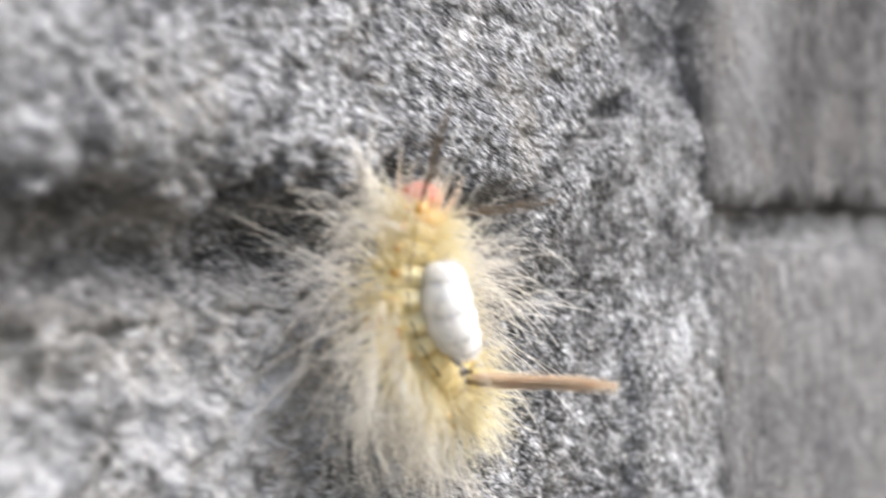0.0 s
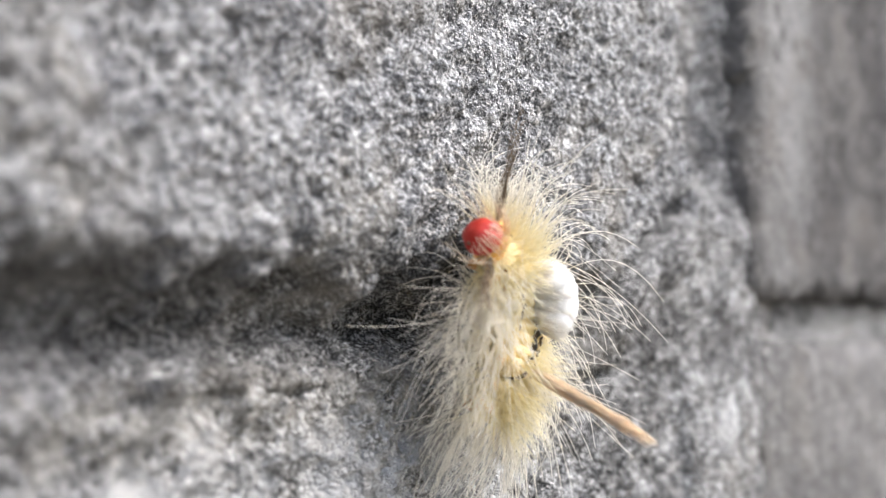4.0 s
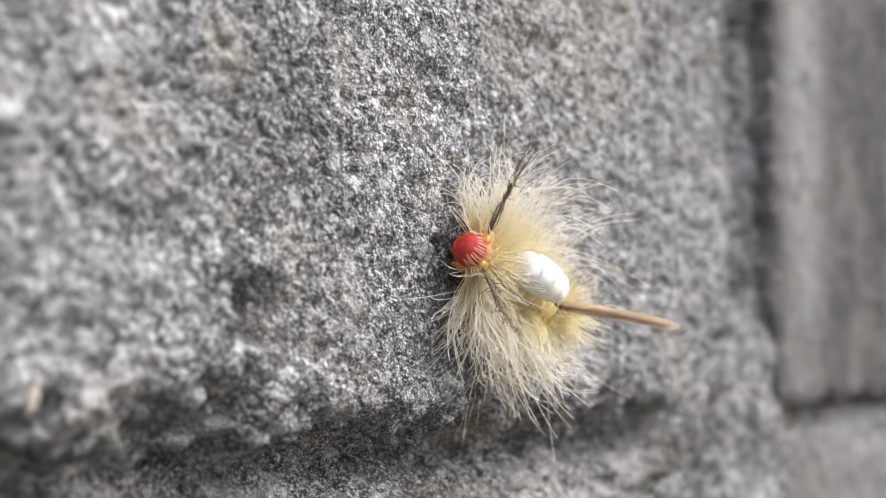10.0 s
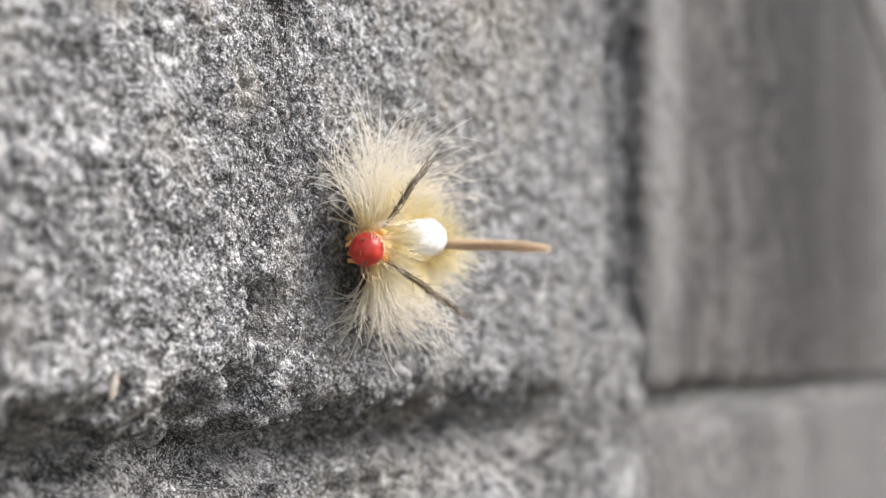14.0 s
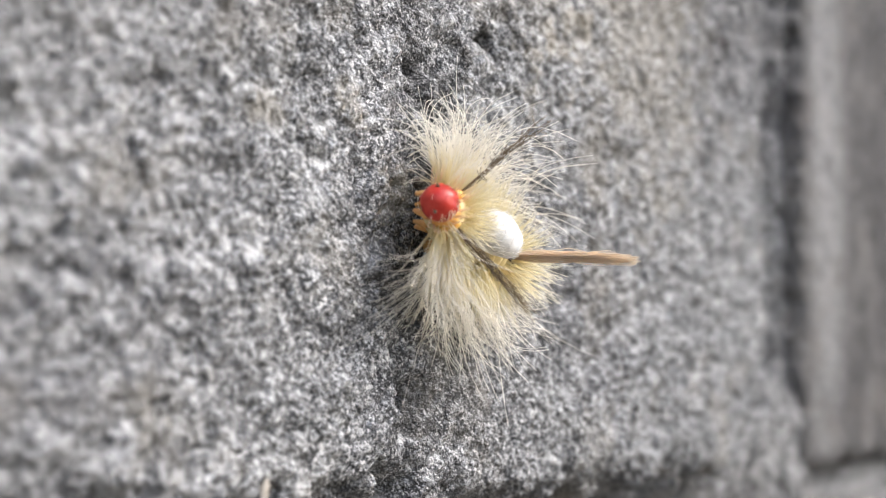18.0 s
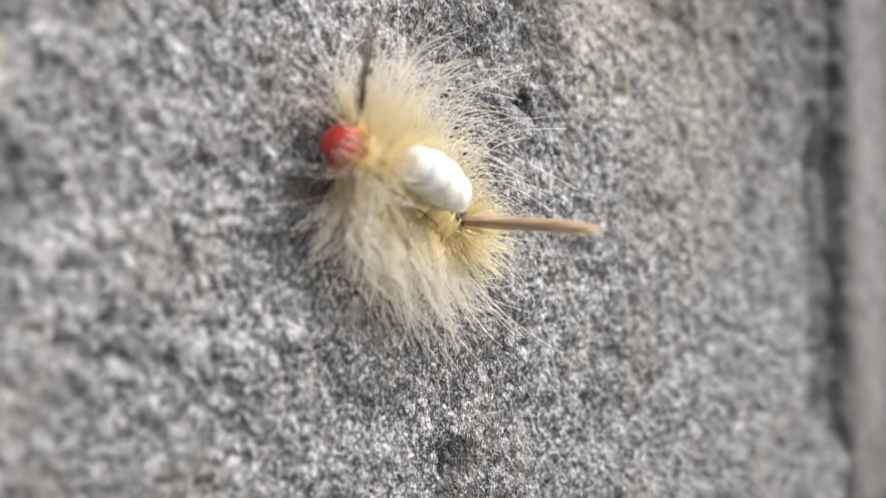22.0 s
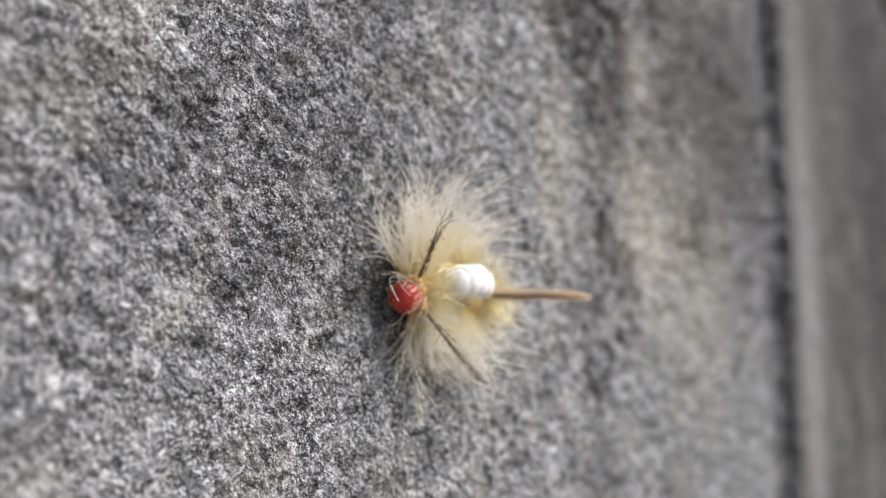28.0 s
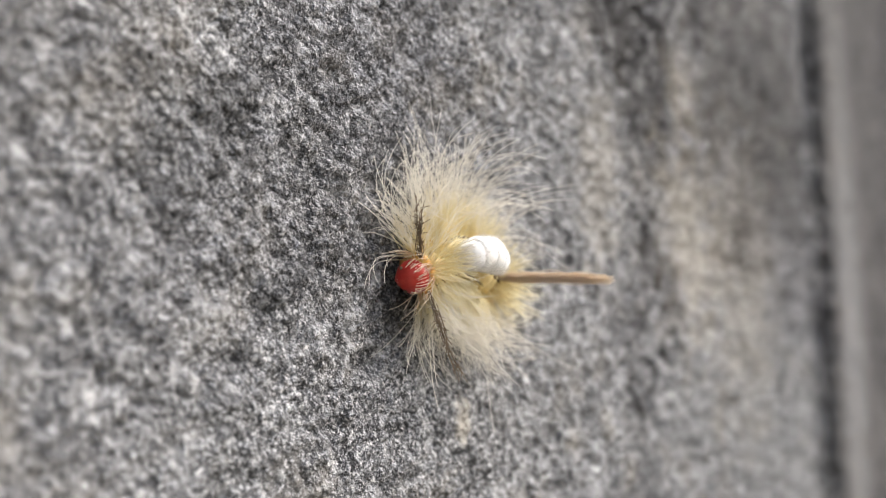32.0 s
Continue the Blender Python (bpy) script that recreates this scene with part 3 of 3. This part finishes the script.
for n, (kind, r, count, far, lean) in enumerate(RINGS):
    striped = 2 <= n <= 5
    seg = part(kind, lump((r, 1.05, r * 0.97), n), SKIN_ORANGE if n == 12 else SKIN_STRIPED if striped else SKIN, caterpillar,
               "yellow ring with a black line along the back" if striped else "orange ring behind the head" if n == 12 else "")
    rings.append(seg)
    hairs = []
    for side in (-1, 1):
        # locks of hair that bend alike, from the wart at the ring's side
        for _ in range(int(count * (0.22 if side < 0 else 0.30))):
            e0, az0 = RNG.normal(-3 if n > 4 else -9, 17), lean + RNG.normal(0, 0.34 if n > 9 else 0.42 if n > 5 else 0.58)
            lock_far = far * RNG.uniform(0.84, 1.22) * (1.0 if n > 4 else 0.92) * (1.08 if side < 0 else 1.0 if n < 5 else 1.18 if n < 10 else 1.08)
            lock_bend = np.array([-side * RNG.uniform(0.0, 0.22), RNG.normal(-0.10, 0.12), RNG.uniform(-0.16, 0.16)])
            a = radians(max(-20, min(14, e0 * 0.4)))
            base = np.array([side * math.cos(a) * r * 0.95, RNG.normal(0, 0.3), math.sin(a) * r * 0.95])
            for _ in range(5):
                e, az = radians(e0 + RNG.normal(0, 6)), az0 + RNG.normal(0, 0.11)
                way = (side * math.cos(e) * math.cos(az), math.sin(az), min(0.62, max(-0.27, math.sin(e))))
                hairs.append((base + RNG.normal(0, 0.16, 3), way, lock_far * RNG.uniform(0.62, 1.08), lock_bend + RNG.normal(0, 0.04, 3), 0.047, 0.026))
    for k in range(24 if n == 12 else 14 if n > 9 else 0):
        e, az = RNG.uniform(-0.1, 0.8), RNG.uniform(0.75, 1.7) * (1 if k % 2 else -1)
        way = (math.sin(az) * math.cos(e), math.cos(az) * math.cos(e), math.sin(e))
        hairs.append((np.array(way) * (1.3, 0.4, 1.4), way, RNG.uniform(3.0, 6.8), RNG.normal(0, 0.12, 3) + (0, -0.2, 0.1), 0.042, 0.02))
    part("hair", strands("hair", hairs, HAIR, 12, 3, 1.0), None, seg, "long cream hair")
    short = []
    for _ in range(190 if n < 10 else 230 if n < 12 else 110):
        a = RNG.uniform(-0.3, 0.45) if 3 <= n <= 9 else RNG.uniform(-0.2, 1.57)
        a = math.pi - a if RNG.random() < 0.5 else a
        out = np.array([math.cos(a), 0, math.sin(a)])
        short.append((out * r * 0.9 + (0, RNG.normal(0, 0.4), 0), out + (0, lean * 0.6 + RNG.normal(0, 0.4), 0), RNG.uniform(1.4, 4.6 if n < 10 else 3.2), RNG.normal(0, 0.12, 3), 0.036, 0.018))
    part("short_hair", strands("short_hair", short, HAIR_YELLOW, 4), None, seg, "short yellow hair")
    if striped:
        for side in (-1, 1):
            for step in (-1, 1):
                part("back_mark", lump((0.09, 0.33, 0.10), n * 4 + side + step, 0.3, 10), BLACK, seg, "small black mark on the back", pose(side * 0.5 * MM, step * 0.44 * MM, r * 0.96 * MM, 0, 0, side * step * 30))
    if 5 <= n <= 11:
        for side in (-1, 1):
            for step in (-1, 1):
                part("side_mark", lump((0.08, 0.40, 0.10), n * 5 + side + step, 0.3, 10), BROWN, seg, "brown dash along the side", pose(side * r * 0.78 * MM, step * 0.38 * MM, r * 0.60 * MM, 0, side * 50, step * 10))
    for side in (-1, 1):
        part("wart", lump((0.42, 0.42, 0.42), n + side, 0.2, 10), WART, seg, "", pose(side * r * 0.97 * MM, 0, r * 0.12 * MM))
    if n >= 10:
        for side in (-1, 1):
            b = bmesh.new()
            bmesh.ops.create_cone(b, cap_ends=True, segments=9, radius1=0.16 * MM, radius2=0.36 * MM, depth=1.3 * MM,
                                  matrix=Matrix.Translation((side * 0.8 * MM, -0.3 * MM, -(r + 0.1) * MM)) @ pose(0, 0, 0, -14, side * 12, 0))
            part("leg", b, LEG, seg)
    elif n in (0, 4, 5, 6, 7):
        for side in (-1, 1):
            b = bmesh.new()
            bmesh.ops.create_cone(b, cap_ends=True, segments=10, radius1=0.55 * MM, radius2=0.72 * MM, depth=1.7 * MM,
                                  matrix=Matrix.Translation((side * 0.9 * MM, 0, -(r + 0.1) * MM)))
            part("proleg", b, LEG, seg)

# four white brushes on the first abdominal rings
for n, (width, tall, thick) in zip((9, 8, 7, 6), ((1.45, 2.4, 1.2), (1.7, 2.75, 1.9), (1.75, 2.75, 2.0), (1.5, 2.5, 1.5))):
    b = lump((width * 0.95, thick * 1.0, tall * 0.60), n + 40, 0.02, 32)
    for v in b.verts:
        q = (abs(v.co.x / (width * 0.95 * MM)), abs(v.co.y / (thick * 1.0 * MM)), abs(v.co.z / (tall * 0.60 * MM)))
        v.co *= math.sqrt(q[0] ** 2 + q[1] ** 2 + q[2] ** 2) / (q[0] ** 2.3 + q[1] ** 2.3 + q[2] ** 2.3) ** (1 / 2.3)
        v.co.z += (RINGS[n][1] + tall * 0.42) * MM
        v.co.y -= 0.10 * max(0.0, v.co.z - RINGS[n][1] * MM)
    part("tuft", b, TUFT_CORE, rings[n], "dense white tuft")
    fuzz = []
    for _ in range(600):
        a, c = RNG.uniform(0, 2 * math.pi), math.sqrt(RNG.uniform(0, 1))
        px, py = math.cos(a) * c, math.sin(a) * c
        fuzz.append(((px * width * 0.72, py * thick * 0.95, RINGS[n][1] * 0.9), (px * 0.34 + RNG.normal(0, 0.05), py * 0.25 - 0.1 + RNG.normal(0, 0.08), 1.0), tall * (1.10 - 0.24 * c * c) * RNG.uniform(0.84, 1.03), (-px * 0.12, -0.05, 0), 0.05, 0.022))
    part("tuft_hair", strands("tuft_hair", fuzz, TUFT, 4), None, rings[n], "white brush hair")

# two dark plumes beside the head
for side in (-1, 1):
    plume = []
    for k in range(10):
        far = 9.4 if k < 3 else RNG.uniform(4.0, 9.0)
        root = np.array([side * 1.25 + RNG.normal(0, 0.06), 0.4 + RNG.normal(0, 0.06), 0.9])
        way = np.array([side * 0.70, 0.50, 0.50]) + RNG.normal(0, 0.03, 3)
        way /= np.linalg.norm(way)
        bend = np.array([0.02 * side, -0.04, 0.03]) + RNG.normal(0, 0.025, 3)
        plume.append((root, way, far, bend, 0.05, 0.03))
        # feathered barbs towards the tip
        for f in np.linspace(0.4, 0.98, 8):
            plume.append((root + far * (f * way + f * f * bend), way + RNG.normal(0, 0.5, 3), RNG.uniform(0.4, 1.0), RNG.normal(0, 0.1, 3), 0.042, 0.02))
    part("plume_base", lump((0.55, 0.6, 0.5), 3 + side, 0.25, 12), WART, rings[12], "orange knob under the plume", pose(side * 1.2 * MM, 0.35 * MM, 0.95 * MM))
    part("plume", strands("plume", plume, PENCIL, 5), None, rings[12], "dark grey-brown hair plume")

tail_hairs = []
for _ in range(200):
    a, c = RNG.uniform(0, 2 * math.pi), RNG.uniform(0, 1)
    q = np.array([math.cos(a) * c, math.sin(a) * c, 0])
    tail_hairs.append((q * 0.25, (q[0] * 0.035, q[1] * 0.035, 1.0), RNG.uniform(7.6, 12.4), (-q[0] * 0.02 + RNG.normal(0, 0.006), -q[1] * 0.02 + RNG.normal(0, 0.006), 0), 0.045, 0.028))
tail_hairs += [((0, 0, 0), (0, 0, 1.0), 9.6, (0, 0, 0), 0.26, 0.14)]
tail_plume = part("tail_plume", strands("tail_plume", tail_hairs, TAIL, 6), None, caterpillar, "straight tan hair plume")

skull = lump((1.54, 1.34, 1.54), 77, 0.03, 28)
for v in skull.verts:
    v.co.x *= 1 - 0.10 * max(0.0, v.co.y / MM)
    if v.co.y > 0:
        v.co.z -= 0.15 * MM * math.exp(-((v.co.x / (0.3 * MM)) ** 2))
cat_head = part("head", skull, RED, caterpillar, "glossy coral-red head")
brow = []
for k in range(30):
    a = -1.45 + 2.9 * k / 29 + RNG.normal(0, 0.04)
    out = np.array([math.sin(a), 0, math.cos(a)])
    brow.append((out * 1.42 + (0, RNG.uniform(-0.85, -0.55), 0), out * 0.34 + (0, 1.0, 0), RNG.uniform(1.3, 2.3), RNG.normal(0, 0.02, 3) - out * 0.42, 0.05, 0.03))
part("face_hair", strands("face_hair", brow, FACE_HAIR, 5), None, cat_head, "thin pink face hair")
collar = []
for k in range(26):
    a = -2.0 + 4.0 * k / 25 + RNG.normal(0, 0.08)
    out = np.array([math.sin(a), 0, math.cos(a)])
    collar.append((out * 1.35 + (0, RNG.uniform(-1.5, -1.0), 0), out * 0.75 + (0, 0.7, 0) + RNG.normal(0, 0.08, 3), RNG.uniform(2.4, 4.0),
                   RNG.normal(0, 0.06, 3) - out * 0.36 + (0, 0.30, 0), 0.058, 0.026))
part("collar_hair", strands("collar_hair", collar, FACE_HAIR, 7), None, cat_head, "curved pale hair round the head")
for side in (-1, 1):
    part("eye_spot", lump((0.16, 0.16, 0.16), 5, 0, 8), PENCIL, cat_head, "", pose(side * 1.05 * MM, 0.85 * MM, -0.45 * MM))
    line = [((side * 0.1, 1.16, -0.9), (side * 0.25, 0.12, 1.0), 1.9, (side * 0.1, -0.55, 0), 0.05, 0.04)]
    part("suture", strands("suture", line, RED_PALE, 6, 5), None, cat_head, "pale line on the face")

# Seconds; the tail plume's root (x, z), the white tufts' middle (x, z), the head (x, height off the wall, z), in mm from
# the point 1.2 m up, and the tail plume's tilt in degrees.
GAIT = [
    (0.0, 68.9, -30.9, 64.0, -25.3, 66.0, 3.2, -17.8, -1),
    (0.5, 66.4, -30.5, 62.4, -24.5, 65.1, 3.2, -17.4, 6),
    (1.0, 65.4, -29.5, 63.4, -22.8, 63.1, 3.2, -16.9, -10),
    (1.5, 63.1, -28.6, 63.6, -22.3, 59.3, 4.1, -17.0, -2),
    (2.0, 61.9, -27.8, 63.4, -22.2, 57.3, 4.4, -18.1, -16),
    (2.5, 62.1, -27.5, 63.0, -21.0, 58.8, 4.4, -16.1, -15),
    (3.0, 60.7, -24.7, 62.2, -19.6, 56.4, 4.4, -15.2, -29),
    (3.5, 60.8, -24.3, 62.9, -19.0, 55.0, 4.4, -14.4, -25),
    (5.5, 62.2, -18.9, 57.2, -14.0, 49.3, 3.2, -11.9, -39),
    (6.0, 61.5, -16.7, 55.3, -12.7, 47.1, 3.2, -10.6, -26),
    (6.5, 59.3, -15.2, 52.4, -11.2, 46.3, 3.2, -8.7, -12),
    (7.0, 55.9, -13.1, 49.4, -9.1, 42.3, 3.2, -6.2, -12),
    (7.5, 53.9, -12.2, 47.9, -8.1, 39.7, 3.2, -6.0, -7),
    (8.0, 51.9, -10.8, 46.4, -6.7, 39.1, 3.2, -6.4, -12),
    (8.5, 48.7, -9.2, 42.8, -6.6, 35.5, 3.2, -6.9, -14),
    (9.0, 49.2, -8.3, 41.1, -6.2, 33.7, 3.2, -7.0, -9),
    (9.5, 46.8, -7.4, 40.1, -5.7, 32.8, 3.2, -4.9, -8),
    (10.0, 46.0, -6.7, 38.1, -4.7, 31.5, 3.2, -2.9, -11),
    (10.5, 43.5, -6.4, 36.8, -4.1, 29.7, 3.2, -0.5, -13),
    (11.0, 42.2, -6.2, 34.2, -3.0, 28.2, 3.2, -0.4, -3),
    (11.5, 40.6, -4.5, 33.5, -1.4, 25.8, 3.2, -0.6, -7),
    (12.0, 38.0, -3.4, 30.6, -0.6, 23.9, 3.2, -2.4, -11),
    (12.5, 35.9, -2.5, 28.5, -1.5, 21.9, 3.2, -3.9, -4),
    (13.0, 36.8, -1.2, 28.0, -0.9, 23.3, 4.7, -6.1, -5),
    (13.5, 33.5, -1.6, 25.4, -2.2, 19.9, 4.7, -6.1, -3),
    (15.5, 29.0, -0.4, 21.3, 1.5, 13.5, 3.2, 3.2, -5),
    (16.0, 25.8, 0.8, 18.1, 2.6, 11.1, 3.2, 4.2, -3),
    (16.5, 22.4, 2.2, 15.9, 4.0, 8.4, 3.2, 5.5, -7),
    (17.0, 19.4, 3.6, 13.1, 5.6, 5.5, 3.2, 4.9, -7),
    (17.5, 17.2, 3.9, 10.8, 5.4, 2.8, 5.0, 3.7, -4),
    (18.0, 14.7, 4.1, 8.3, 5.3, 0.9, 5.6, 6.5, -4),
    (18.5, 12.2, 4.8, 7.2, 6.7, 0.9, 3.5, 10.0, -4),
    (19.0, 12.6, 4.8, 5.2, 7.4, -1.3, 3.2, 12.2, -7),
    (19.5, 10.6, 5.4, 4.1, 9.2, -2.9, 3.2, 12.3, -9),
    (20.0, 9.5, 5.9, 2.1, 9.5, -5.4, 3.2, 9.9, -9),
    (20.5, 5.7, 7.6, -0.6, 9.4, -7.5, 3.2, 10.5, -11),
    (21.0, 4.4, 8.4, -3.1, 10.8, -8.8, 3.2, 12.4, -12),
    (21.5, 2.7, 9.3, -5.0, 11.7, -11.8, 3.2, 13.6, -8),
    (22.0, -0.3, 10.5, -7.6, 12.5, -14.4, 3.2, 13.7, -7),
    (22.5, -3.7, 11.5, -10.8, 13.7, -17.0, 3.2, 14.9, -8),
    (23.0, -3.7, 12.5, -12.1, 15.4, -18.9, 3.2, 16.8, -6),
    (23.5, -8.0, 13.5, -15.0, 16.7, -20.8, 3.2, 19.3, -8),
    (24.0, -10.3, 14.9, -16.8, 17.7, -22.4, 3.2, 20.5, -12),
    (24.5, -10.7, 16.4, -19.5, 19.0, -26.2, 3.2, 20.2, -11),
    (26.5, -27.9, 21.2, -34.9, 23.2, -42.5, 3.2, 25.2, -2),
    (27.0, -30.3, 22.3, -37.5, 24.6, -46.1, 3.2, 25.4, -3),
    (27.5, -35.2, 23.4, -42.3, 25.2, -49.3, 4.4, 23.2, -5),
    (28.0, -36.4, 23.8, -43.7, 24.0, -50.5, 3.2, 21.7, -5),
    (28.5, -38.3, 23.8, -41.9, 25.6, -52.1, 6.2, 23.4, -5),
    (29.0, -40.5, 23.8, -45.9, 26.1, -53.4, 5.6, 29.1, -5),
    (29.5, -39.3, 23.9, -45.8, 26.5, -51.4, 3.2, 32.4, -7),
    (30.0, -41.4, 24.0, -44.8, 28.2, -50.6, 3.2, 34.0, -5),
    (30.5, -41.5, 24.0, -45.1, 27.6, -50.8, 3.2, 32.6, -5),
    (31.0, -42.5, 24.1, -46.3, 27.4, -54.3, 3.2, 27.5, -7),
    (31.5, -41.7, 25.3, -50.0, 27.0, -55.9, 3.2, 25.3, -10),
    (32.0, -43.4, 25.9, -50.1, 26.9, -57.1, 3.2, 23.9, -5),
]


# How far the neck and head are reared back: seconds, degrees
REAR = [(0, 5), (1, -5), (2, -25), (8.4, -20), (9, 22), (9.6, 20), (10.4, -10), (11.5, 5), (12.2, 35), (13, 68), (13.5, 68), (15.5, -10), (17, 5), (17.5, 42), (18, 42), (18.6, 10), (19, -18), (20, -12), (24.5, -12), (26.5, -15), (27, 0), (27.6, 38),
        (28, 15), (28.5, 58), (29, 30), (29.5, -5), (30.4, 5), (31, 0), (32, -12)]


def spine(row):
    """The poses of the thing, the rings from tail to neck, the head and the tail plume, in the world."""
    t, xb, zb, xw, zw, xh, hh, zh, tilt = row
    rear, mid, front = Vector((xb, -2.9, zb)), Vector((xw, -3.0, zw)), Vector((xh, -hh, zh))
    tail = rear + (rear - mid).normalized() * 3.6
    tail.y = -2.0
    beyond = front + (front - mid) * 0.6
    ends = [tail + (tail - rear), tail, rear, mid, front, beyond]

    def at(u):
        k = min(3, max(0, int(u)))
        f = u - k
        a, b2, c, d = ends[k], ends[k + 1], ends[k + 2], ends[k + 3] if k + 3 < 6 else ends[5] * 2 - ends[4]
        return 0.5 * (2 * b2 + (c - a) * f + (2 * a - 5 * b2 + 4 * c - d) * f * f + (3 * b2 - a - 3 * c + d) * f ** 3)

    def framed(u):
        p, ahead = at(u), (at(min(u + 0.06, 3.0)) - at(u - 0.06 if u > 0.06 else u)).normalized()
        out = (Vector((0, -1, 0)) - ahead * ahead.dot(Vector((0, -1, 0)))).normalized()
        m = Matrix((ahead.cross(out), ahead, out)).transposed().to_4x4()
        m.translation = Vector((p.x, p.y, 1200 + p.z)) * MM
        return m

    places = [0.0, 0.5, 1.0, 1.15, 1.30, 1.46, 1.67, 1.88, 2.08, 2.27, 2.46, 2.63, 2.80]
    whole = framed(1.6)
    foot = whole.translation.copy()
    ahead = Vector((whole[0][1], 0, whole[2][1])).normalized()
    whole = Matrix((ahead.cross(Vector((0, -1, 0))), ahead, Vector((0, -1, 0)))).transposed().to_4x4()
    whole.translation = Vector((foot.x, 0, foot.z))
    root = Vector((xb, -4.2, zb + 1200)) * MM
    plume = Matrix.Translation(root) @ pose(0, 0, 0, 90, 0, 0) @ pose(0, 0, 0, -tilt, 0, 0)
    rear_up = pose(0, 0, 0, float(np.interp(t, *zip(*REAR))), 0, 0)
    chain = [framed(u) for u in places]
    chain[-1] = chain[-1] @ rear_up
    return t, whole, chain, framed(3.0) @ pose(0, 0, 0, float(np.interp(t, *zip(*REAR))) * 0.5, 0, 0), plume


def motions():
    """The caterpillar climbs the wall, turns its head and sways its tail plume."""
    track = [spine(row) for row in GAIT]
    walk(caterpillar, [(t, whole) for t, whole, *_ in track])
    for n, seg in enumerate(rings):
        walk(seg, [(t, whole.inverted() @ list_[n]) for t, whole, list_, *_ in track])
    walk(cat_head, [(t, whole.inverted() @ m) for t, whole, _, m, _ in track])
    walk(tail_plume, [(t, whole.inverted() @ m) for t, whole, _, _, m in track])


motions()
